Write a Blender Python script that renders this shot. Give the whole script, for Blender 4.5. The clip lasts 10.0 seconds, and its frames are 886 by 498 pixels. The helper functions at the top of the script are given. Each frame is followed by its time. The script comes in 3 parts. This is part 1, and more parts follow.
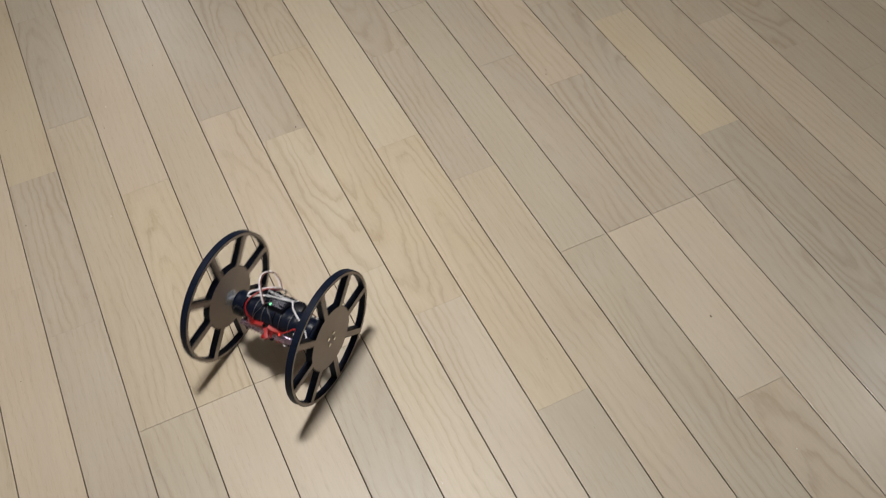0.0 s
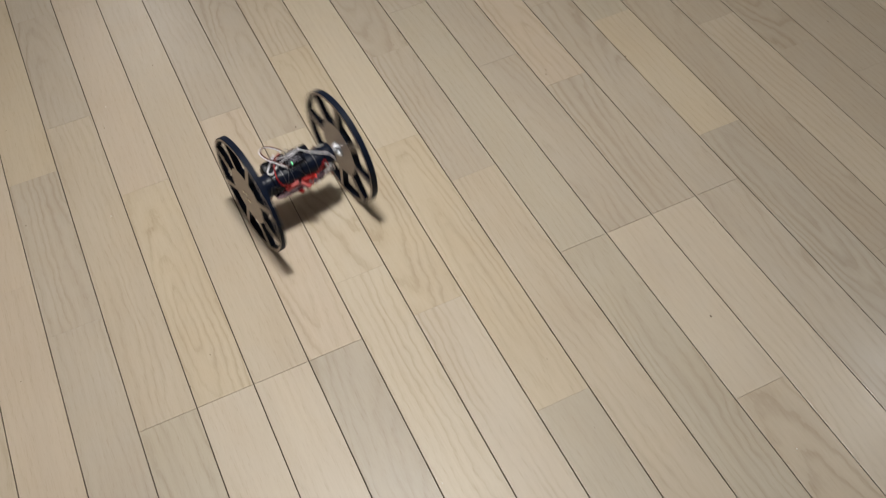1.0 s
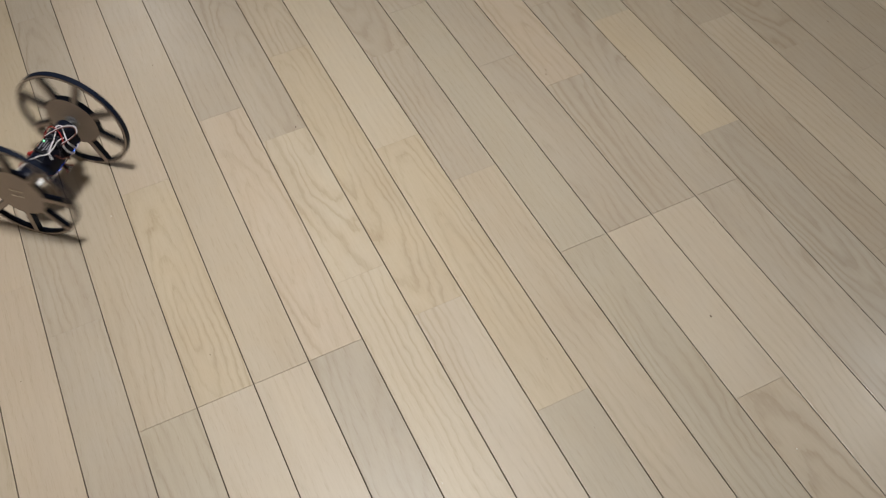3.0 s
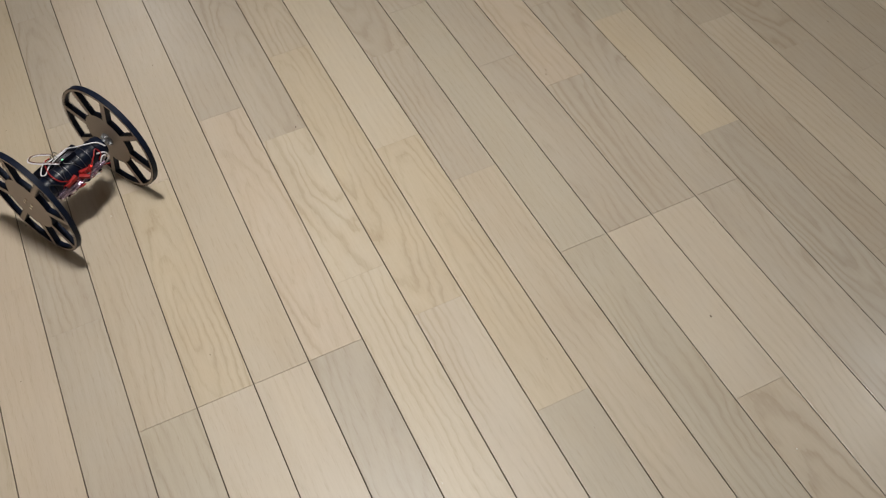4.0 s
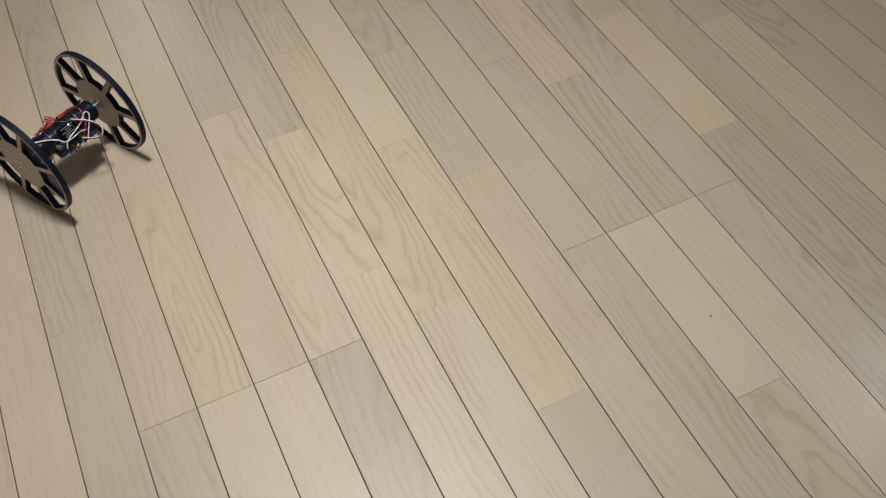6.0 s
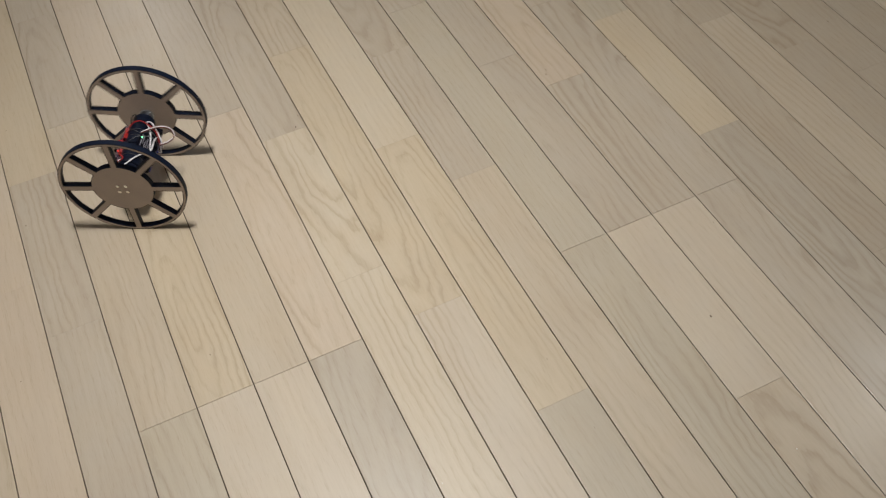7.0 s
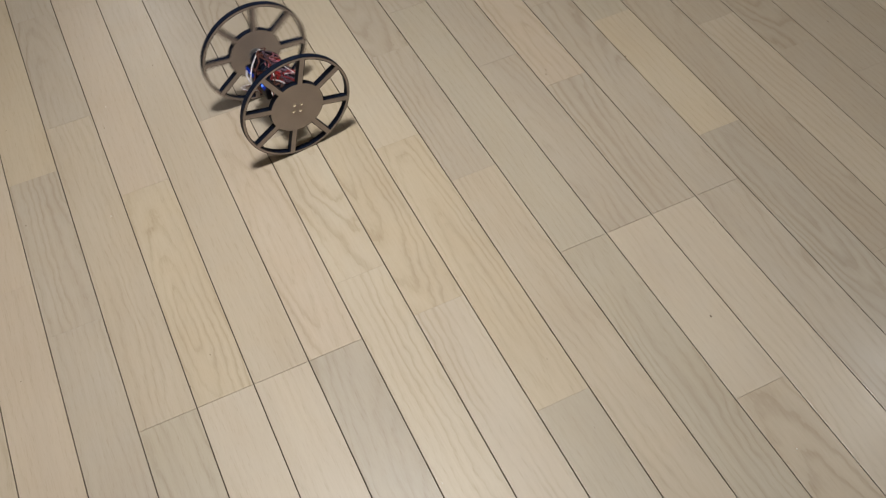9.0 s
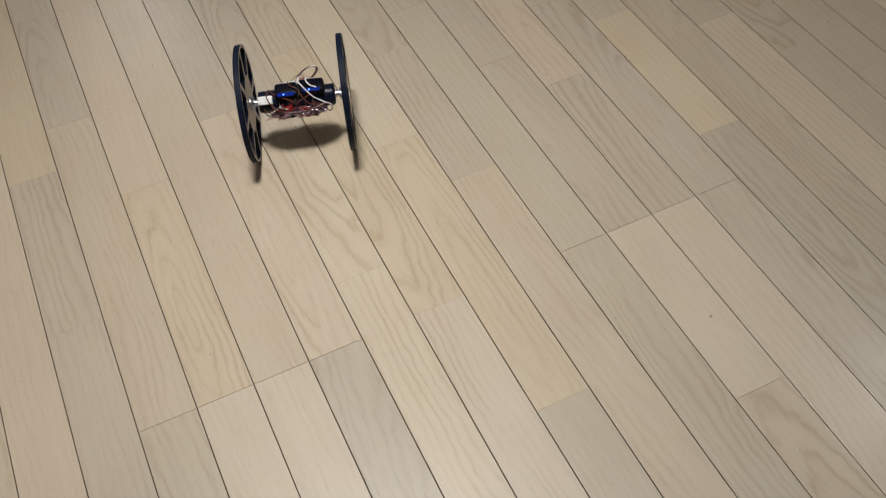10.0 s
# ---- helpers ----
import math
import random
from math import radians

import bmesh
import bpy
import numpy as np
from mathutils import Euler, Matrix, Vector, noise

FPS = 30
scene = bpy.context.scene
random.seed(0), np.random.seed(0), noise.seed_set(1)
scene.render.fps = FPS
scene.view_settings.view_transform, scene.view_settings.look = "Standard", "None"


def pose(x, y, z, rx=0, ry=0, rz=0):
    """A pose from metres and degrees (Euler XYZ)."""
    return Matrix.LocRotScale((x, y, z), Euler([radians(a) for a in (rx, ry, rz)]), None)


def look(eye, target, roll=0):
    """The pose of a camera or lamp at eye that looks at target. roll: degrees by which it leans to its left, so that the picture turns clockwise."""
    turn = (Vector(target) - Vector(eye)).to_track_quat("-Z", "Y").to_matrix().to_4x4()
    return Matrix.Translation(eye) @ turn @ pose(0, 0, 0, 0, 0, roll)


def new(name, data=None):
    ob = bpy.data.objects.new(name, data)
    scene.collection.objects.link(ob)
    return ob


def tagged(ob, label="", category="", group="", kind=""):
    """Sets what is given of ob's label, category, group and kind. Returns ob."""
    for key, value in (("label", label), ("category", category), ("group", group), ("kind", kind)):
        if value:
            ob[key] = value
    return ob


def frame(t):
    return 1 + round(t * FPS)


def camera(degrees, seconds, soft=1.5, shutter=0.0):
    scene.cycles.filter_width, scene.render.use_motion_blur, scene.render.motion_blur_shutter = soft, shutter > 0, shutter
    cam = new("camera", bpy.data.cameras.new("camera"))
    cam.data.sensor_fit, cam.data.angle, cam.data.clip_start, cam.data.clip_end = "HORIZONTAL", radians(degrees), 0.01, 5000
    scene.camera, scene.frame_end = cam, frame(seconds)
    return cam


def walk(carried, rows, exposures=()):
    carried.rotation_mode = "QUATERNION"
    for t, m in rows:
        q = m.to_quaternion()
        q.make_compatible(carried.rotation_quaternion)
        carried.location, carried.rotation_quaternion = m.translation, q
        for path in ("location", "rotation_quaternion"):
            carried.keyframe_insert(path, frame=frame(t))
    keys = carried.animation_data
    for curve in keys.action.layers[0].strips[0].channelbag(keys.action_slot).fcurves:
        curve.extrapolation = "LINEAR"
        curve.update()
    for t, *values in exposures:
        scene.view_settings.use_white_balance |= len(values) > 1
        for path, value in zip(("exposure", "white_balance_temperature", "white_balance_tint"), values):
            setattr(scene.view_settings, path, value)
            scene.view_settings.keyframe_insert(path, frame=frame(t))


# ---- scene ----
EYE = Vector((0.2923, 0.0, 1.0516))
YAW, TILT = 1.1751, 0.8988
AIM = EYE + Vector((math.cos(YAW) * math.cos(TILT), math.sin(YAW) * math.cos(TILT), -math.sin(TILT)))
cam = camera(50.03, 10.0, soft=1.12, shutter=0.45)
walk(cam, [(0.0, look(EYE, AIM, -3.885)), (10.0, look(EYE, AIM, -3.885))])

# ---- light: a round pendant lamp, a small ceiling lamp and, further off, an unseen lamp added for floor sheen, dim room ----
# x0 brings an unseen west wall close, as a reflector for the left floor
ROOM = (-0.68, 4.4, -2.6, 4.6, 2.4)          # x0, x1, y0, y1, height
LAMP = (0.48, 0.84)
SPOT = (2.60, 1.00)
SHEEN_LAMP = (0.52, 2.10)                 # x, height
scene.view_settings.exposure = 0.0
world = bpy.data.worlds.new("world")
scene.world = world
world.use_nodes = True
world.node_tree.nodes["Background"].inputs[0].default_value = (0.55, 0.62, 0.8, 1)
world.node_tree.nodes["Background"].inputs[1].default_value = 0.02


def area(name, m, size, power, colour):
    data = bpy.data.lights.new(name, "AREA")
    data.shape, data.size, data.energy, data.color = "DISK", size, power, colour
    ob = new(name, data)
    ob.matrix_world = m
    return ob


glow = area("ceiling_light_glow", pose(LAMP[0], LAMP[1], 2.045), 0.27, 13.6, (1.0, 0.966, 0.912))
glow.data.spread = radians(106)
area("far_light_glow", look((SPOT[0], SPOT[1], 2.325), (SPOT[0], SPOT[1], 0)), 0.16, 5.2, (0.90, 0.96, 1.0))
# unseen lamp, added to lay a cool sheen on the upper-left floor
area("sheen_light_glow", look((SHEEN_LAMP[0], ROOM[3] - 0.10, SHEEN_LAMP[1]), (SHEEN_LAMP[0], 1.2, 0)), 0.44, 4.6, (0.98, 0.97, 1.0))

# ---- materials ----


class Nodes:
    """A small builder for node materials."""

    def __init__(self, name):
        self.mat = bpy.data.materials.new(name)
        self.mat.use_nodes = True
        self.tree = self.mat.node_tree
        self.bsdf = self.tree.nodes["Principled BSDF"]

    def node(self, kind, values=(), operation="", clamp=False):
        n = self.tree.nodes.new(kind)
        if operation:
            n.operation = operation
        if clamp:
            n.use_clamp = True
        for key, value in dict(values).items():
            if isinstance(value, bpy.types.NodeSocket):
                self.tree.links.new(value, n.inputs[key])
            else:
                n.inputs[key].default_value = value
        return n

    def put(self, key, value):
        if isinstance(value, bpy.types.NodeSocket):
            self.tree.links.new(value, self.bsdf.inputs[key])
        else:
            self.bsdf.inputs[key].default_value = value

    def math(self, op, x, y=0.0, clamp=False):
        return self.node("ShaderNodeMath", {0: x, 1: y}, op, clamp).outputs[0]

    def mix(self, fac, x, y, blend="MIX"):
        n = self.node("ShaderNodeMix")
        n.data_type, n.blend_type = "RGBA", blend
        for key, value in ((0, fac), (6, x), (7, y)):
            if isinstance(value, bpy.types.NodeSocket):
                self.tree.links.new(value, n.inputs[key])
            else:
                n.inputs[key].default_value = value
        return n.outputs[2]

    def ramp(self, fac, stops):
        n = self.node("ShaderNodeValToRGB", {0: fac})
        while len(n.color_ramp.elements) < len(stops):
            n.color_ramp.elements.new(0.5)
        for e, (at, v) in zip(n.color_ramp.elements, stops):
            e.position, e.color = at, (v, v, v, 1) if not isinstance(v, tuple) else (*v, 1)
        return n.outputs[0]

    def bump(self, height, strength, distance):
        self.put("Normal", self.node("ShaderNodeBump", {"Height": height, "Strength": strength, "Distance": distance}).outputs[0])


def plain(name, colour, rough, metal=0.0, grain=40.0, vary=0.15, bump=0.0, emit=None, power=0.0, gloss=0.5):
    """A plain surface with two scales of slight variation in tone and gloss."""
    k = Nodes(name)
    at = k.node("ShaderNodeTexCoord").outputs["Object"]
    coarse = k.node("ShaderNodeTexNoise", {"Vector": at, "Scale": grain, "Detail": 3.0}).outputs[0]
    fine = k.node("ShaderNodeTexNoise", {"Vector": at, "Scale": grain * 9, "Detail": 2.0}).outputs[0]
    both = k.math("ADD", k.math("MULTIPLY", coarse, 0.65), k.math("MULTIPLY", fine, 0.35))
    low, high = (tuple(c * (1 + s * vary) for c in colour) for s in (-1, 1))
    k.put("Base Color", k.ramp(both, ((0.3, low), (0.7, high))))
    k.put("Roughness", k.math("MULTIPLY", k.ramp(fine, ((0.3, 0.85), (0.7, 1.15))), rough))
    k.put("Metallic", metal)
    k.put("Specular IOR Level", gloss)
    if bump:
        k.bump(both, 0.5, bump)
    if emit:
        k.put("Emission Color", (*emit, 1))
        k.put("Emission Strength", power)
    return k.mat


def oak():
    """Pale lacquered oak sawn from a log along local y: growth rings met by the face, pores in the rings, soft clouds.
    The tone is each strip's own; its alpha tells the cut, from quarter-sawn and plain (0) over straight lines to arches (1)."""
    k = Nodes("pale_oak")
    info = k.node("ShaderNodeObjectInfo")
    rnd, cut = info.outputs["Random"], info.outputs["Alpha"]
    local = k.node("ShaderNodeTexCoord").outputs["Object"]
    xyz = k.node("ShaderNodeSeparateXYZ", {0: local}).outputs
    second = k.math("FRACT", k.math("MULTIPLY", rnd, 57.3))
    third = k.math("FRACT", k.math("MULTIPLY", rnd, 131.7))
    side = k.math("SUBTRACT", k.math("MULTIPLY", k.math("GREATER_THAN", second, 0.5), 2.0), 1.0)
    way = k.math("SUBTRACT", k.math("MULTIPLY", k.math("GREATER_THAN", third, 0.5), 2.0), 1.0)
    shift = k.node("ShaderNodeCombineXYZ", {0: k.math("MULTIPLY", rnd, 31.0), 1: k.math("MULTIPLY", rnd, 17.0), 2: k.math("MULTIPLY", rnd, 7.0)}).outputs[0]
    at = k.node("ShaderNodeVectorMath", {0: local, 1: shift}, operation="ADD").outputs[0]

    def noise_at(x, y, detail, rough=0.5):
        v = k.node("ShaderNodeVectorMath", {0: at, 1: (x, y, 1.0)}, operation="MULTIPLY").outputs[0]
        return k.node("ShaderNodeTexNoise", {"Vector": v, "Scale": 1.0, "Detail": detail, "Roughness": rough}).outputs[0]

    # distance from the log's heart, which leans away from the face
    heart = k.math("MULTIPLY", side, k.math("ADD", k.math("MULTIPLY", k.math("SUBTRACT", 1.0, cut), 0.085), k.math("MULTIPLY", third, 0.014)))
    across = k.math("SUBTRACT", xyz[0], heart)
    depth = k.math("ADD", k.math("ADD", 0.006, k.math("MULTIPLY", second, 0.02)), k.math("MULTIPLY", k.math("MULTIPLY", xyz[1], way), 0.115))
    d = k.math("SQRT", k.math("ADD", k.math("MULTIPLY", across, across), k.math("MULTIPLY", depth, depth)))
    d = k.math("ADD", d, k.math("MULTIPLY", noise_at(17.0, 4.5, 1.0), 0.026))
    d = k.math("ADD", d, k.math("MULTIPLY", noise_at(75.0, 30.0, 3.0), 0.0095))
    uneven = k.node("ShaderNodeTexNoise", {"Vector": k.node("ShaderNodeCombineXYZ", {0: k.math("MULTIPLY", d, 40.0), 1: k.math("MULTIPLY", rnd, 90.0)}).outputs[0], "Scale": 1.0, "Detail": 1.0}).outputs[0]
    phase = k.math("FRACT", k.math("ADD", k.math("MULTIPLY", d, 92.0), k.math("MULTIPLY", uneven, 1.6)))
    band = k.ramp(phase, ((0.0, 0.55), (0.16, 0.22), (0.42, 0.0), (0.68, 0.30), (0.88, 1.0)))
    patch = k.ramp(noise_at(16.0, 3.0, 2.0), ((0.38, 0.22), (0.62, 1.0)))
    strength = k.math("MULTIPLY", k.ramp(cut, ((0.0, 0.12), (0.3, 0.48), (0.5, 0.95), (1.0, 1.0))), patch)
    figure = k.math("MULTIPLY", band, strength)
    streak = noise_at(210.0, 7.0, 3.0, 0.6)
    pores = k.ramp(noise_at(760.0, 60.0, 2.0, 0.55), ((0.53, 0.0), (0.68, 1.0)))
    pores = k.math("MULTIPLY", pores, k.math("ADD", 0.35, k.math("MULTIPLY", band, 0.65)))
    cloud = noise_at(13.0, 5.0, 3.0, 0.5)
    warm = noise_at(26.0, 17.0, 2.0, 0.5)
    c = k.mix(k.math("MULTIPLY", figure, 0.66), info.outputs["Color"], (0.76, 0.71, 0.64, 1), "MULTIPLY")
    c = k.mix(k.ramp(streak, ((0.36, 0.17), (0.60, 0.0))), c, (0.80, 0.76, 0.71, 1), "MULTIPLY")
    c = k.mix(k.ramp(cloud, ((0.35, 0.40), (0.65, 0.0))), c, (0.88, 0.85, 0.83, 1), "MULTIPLY")
    c = k.mix(k.ramp(warm, ((0.36, 0.0), (0.66, 0.55))), c, (1.01, 0.985, 0.94, 1), "MULTIPLY")
    c = k.mix(k.math("MULTIPLY", pores, 0.34), c, (0.72, 0.66, 0.59, 1), "MULTIPLY")
    k.put("Base Color", c)
    smear = k.node("ShaderNodeTexNoise", {"Vector": local, "Scale": 14.0, "Detail": 3.0}).outputs[0]
    k.put("Roughness", k.ramp(smear, ((0.3, 0.38), (0.7, 0.48))))
    k.put("Specular IOR Level", 0.55)
    k.put("Coat Weight", 0.35)
    k.put("Coat Roughness", k.ramp(smear, ((0.3, 0.19), (0.7, 0.27))))
    k.bump(k.math("ADD", k.math("MULTIPLY", streak, 0.5), pores), 0.10, 0.0004)
    return k.mat


def charred_board(name, face):
    """Laser-cut board: brown faces with faint fibre."""
    k = Nodes(name)
    at = k.node("ShaderNodeTexCoord").outputs["Object"]
    speck = k.node("ShaderNodeTexNoise", {"Vector": at, "Scale": 900.0, "Detail": 2.0}).outputs[0]
    wide = k.node("ShaderNodeTexNoise", {"Vector": at, "Scale": 35.0, "Detail": 3.0}).outputs[0]
    c = k.mix(k.ramp(speck, ((0.35, 0.0), (0.65, 0.35))), (*face, 1), (face[0] * 0.72, face[1] * 0.7, face[2] * 0.68, 1))
    c = k.mix(k.ramp(wide, ((0.35, 0.0), (0.7, 0.4))), c, (face[0] * 1.18, face[1] * 1.16, face[2] * 1.12, 1))
    k.put("Base Color", c)
    k.put("Roughness", 0.40)
    k.bump(speck, 0.3, 0.0001)
    return k.mat


OAK = oak()
GROOVE = plain("groove_shadow_paint", (0.075, 0.056, 0.040), 0.8, grain=60)
# paler paper only for the unseen west wall, to bounce more light
BOUNCE_PAPER = plain("off_white_bounce_wallpaper", (0.80, 0.74, 0.65), 0.85, grain=18, vary=0.04, bump=0.0006)
WALLPAPER = plain("pale_wallpaper", (0.46, 0.39, 0.29), 0.85, grain=18, vary=0.04, bump=0.0006)
CEILING = plain("white_ceiling_board", (0.60, 0.55, 0.47), 0.9, grain=12, vary=0.03)
SKIRTING = plain("pale_wood_skirting", (0.5, 0.4, 0.28), 0.45, grain=25)
OPAL = plain("opal_acrylic", (0.85, 0.85, 0.82), 0.4, emit=(1.0, 0.93, 0.82), power=2.2)
LAMP_RIM = plain("white_lamp_plastic", (0.8, 0.8, 0.78), 0.4)
BOARD = charred_board("brown_fibreboard", (0.395, 0.330, 0.288))
CHAR = plain("laser_charred_edge", (0.0042, 0.0080, 0.0205), 0.55, grain=120, vary=0.4, gloss=0.12)
SCORCH = plain("scorched_board_rim", (0.045, 0.036, 0.032), 0.6, grain=150, vary=0.5)
STEEL = plain("bright_plated_steel", (0.48, 0.50, 0.55), 0.30, metal=1.0, grain=200, vary=0.1)
DULL_WIRE = plain("dull_tinned_wire", (0.16, 0.16, 0.17), 0.42, metal=1.0, grain=200)
BRASS = plain("nickel_screw", (0.80, 0.77, 0.70), 0.24, metal=1.0, grain=300)
BLACK = plain("black_heat_shrink", (0.0032, 0.0062, 0.017), 0.36, grain=90, vary=0.4, gloss=0.22)
BLACK_BOX = plain("black_plastic_case", (0.0035, 0.0040, 0.0080), 0.34, grain=120, vary=0.3, gloss=0.10)
LABEL_INK = plain("pale_label_print", (0.26, 0.25, 0.30), 0.5, grain=300)
# film with a weak emission put in for the blue glints on the cases
BLUE_GLINT = plain("glowing_blue_film", (0.004, 0.012, 0.10), 0.10, grain=150, emit=(0.006, 0.035, 0.40), power=0.35)
FILM = plain("crinkled_silver_film", (0.36, 0.27, 0.38), 0.15, metal=0.85, grain=110, vary=0.6, bump=0.0012)
BLUE_LED = plain("blue_indicator", (0.1, 0.2, 0.8), 0.3, emit=(0.10, 0.26, 1.0), power=2.2)
WHITE_WIRE = plain("white_wire_insulation", (0.69, 0.68, 0.73), 0.45, grain=200)
RED_WIRE = plain("red_wire_insulation", (0.32, 0.010, 0.010), 0.4, grain=200)
RED_PLUG = plain("red_plug_plastic", (0.32, 0.010, 0.010), 0.55, grain=120)
BROWN_WIRE = plain("brown_wire_insulation", (0.10, 0.028, 0.018), 0.4, grain=200)
PINK_WIRE = plain("pink_wire_insulation", (0.36, 0.13, 0.17), 0.4, grain=200)
BLACK_WIRE = plain("black_wire_insulation", (0.012, 0.012, 0.014), 0.4, grain=200)
WHITE_PLUG = plain("white_nylon_plug", (0.75, 0.76, 0.78), 0.4, grain=120)
GREEN_LED = plain("green_indicator", (0.1, 0.6, 0.2), 0.3, emit=(0.25, 1.0, 0.45), power=1.6)
KNOT = plain("dark_oak_knot", (0.10, 0.070, 0.045), 0.6, grain=400, vary=0.4)
LINT = plain("pale_lint", (0.75, 0.74, 0.70), 0.9, grain=400)
RED_LED = plain("red_indicator", (0.7, 0.05, 0.04), 0.3, emit=(1.0, 0.06, 0.04), power=0.8)

# ---- mesh helpers ----


def link(name, bm, material, parent=None, label="", smooth=True):
    mesh = bpy.data.meshes.new(name)
    bm.normal_update()
    bm.to_mesh(mesh)
    bm.free()
    for m in material if isinstance(material, (list, tuple)) else [material]:
        mesh.materials.append(m)
    for p in mesh.polygons:
        p.use_smooth = smooth
    if smooth:
        mesh.set_sharp_from_angle(angle=radians(35))
    ob = new(name, mesh)
    ob.parent = parent
    return tagged(ob, label)


def part(name, bm, material, parent, label="", smooth=True):
    return link(name, bm, material, parent, label, smooth)


def add_box(bm, lo, hi, m=None, bevel=0.0):
    made = bmesh.ops.create_cube(bm, size=1.0)["verts"]
    for v in made:
        v.co = Vector([(a + b) / 2 + c * (b - a) for a, b, c in zip(lo, hi, v.co)])
    if bevel:
        edges = {e for v in made for e in v.link_edges}
        made = {v for f in bmesh.ops.bevel(bm, geom=list(edges), offset=bevel, segments=2, affect="EDGES", profile=0.6)["faces"] for v in f.verts} | {v for v in made if v.is_valid}
    if m is not None:
        for v in made:
            v.co = m @ v.co
    return made


def boxed(lo, hi, m=None, bevel=0.0):
    bm = bmesh.new()
    add_box(bm, lo, hi, m, bevel)
    return bm


def lathe(profile, steps=40, axis="X"):
    """A solid of revolution about the x or z axis from (along, radius) pairs, closed at both ends."""
    bm = bmesh.new()
    rings = []
    for along, r in profile:
        ring = []
        for i in range(steps):
            a = 2 * math.pi * i / steps
            c, s = r * math.cos(a), r * math.sin(a)
            ring.append(bm.verts.new((along, c, s) if axis == "X" else (c, s, along)))
        rings.append(ring)
    for one, two in zip(rings, rings[1:]):
        for i in range(steps):
            j = (i + 1) % steps
            bm.faces.new((one[i], one[j], two[j], two[i]))
    bm.faces.new(rings[0])
    bm.faces.new(rings[-1])
    bmesh.ops.recalc_face_normals(bm, faces=bm.faces)
    return bm


def smooth_path(points, per=8):
    """A rounded curve through the points."""
    p = [Vector(q) for q in points]
    p = [p[0] * 2 - p[1]] + p + [p[-1] * 2 - p[-2]]
    out = []
    for i in range(1, len(p) - 2):
        for s in range(per):
            t = s / per
            out.append(0.5 * ((2 * p[i]) + (p[i + 1] - p[i - 1]) * t + (2 * p[i - 1] - 5 * p[i] + 4 * p[i + 1] - p[i + 2]) * t * t + (3 * p[i] - p[i - 1] - 3 * p[i + 1] + p[i + 2]) * t ** 3))
    out.append(p[-2])
    return out


def wire_mesh(points, radius, sides=8, per=8):
    """A round wire along a smooth path."""
    path = smooth_path(points, per)
    bm = bmesh.new()
    rings = []
    up = Vector((0.3, 0.5, 0.8))
    for i, c in enumerate(path):
        d = (path[min(i + 1, len(path) - 1)] - path[max(i - 1, 0)]).normalized()
        u = (up - d * up.dot(d)).normalized()
        up = u
        w = d.cross(u)
        rings.append([bm.verts.new(c + radius * (math.cos(2 * math.pi * k / sides) * u + math.sin(2 * math.pi * k / sides) * w)) for k in range(sides)])
    for one, two in zip(rings, rings[1:]):
        for k in range(sides):
            j = (k + 1) % sides
            bm.faces.new((one[k], one[j], two[j], two[k]))
    bm.faces.new(rings[0])
    bm.faces.new(rings[-1])
    bmesh.ops.recalc_face_normals(bm, faces=bm.faces)
    return bm


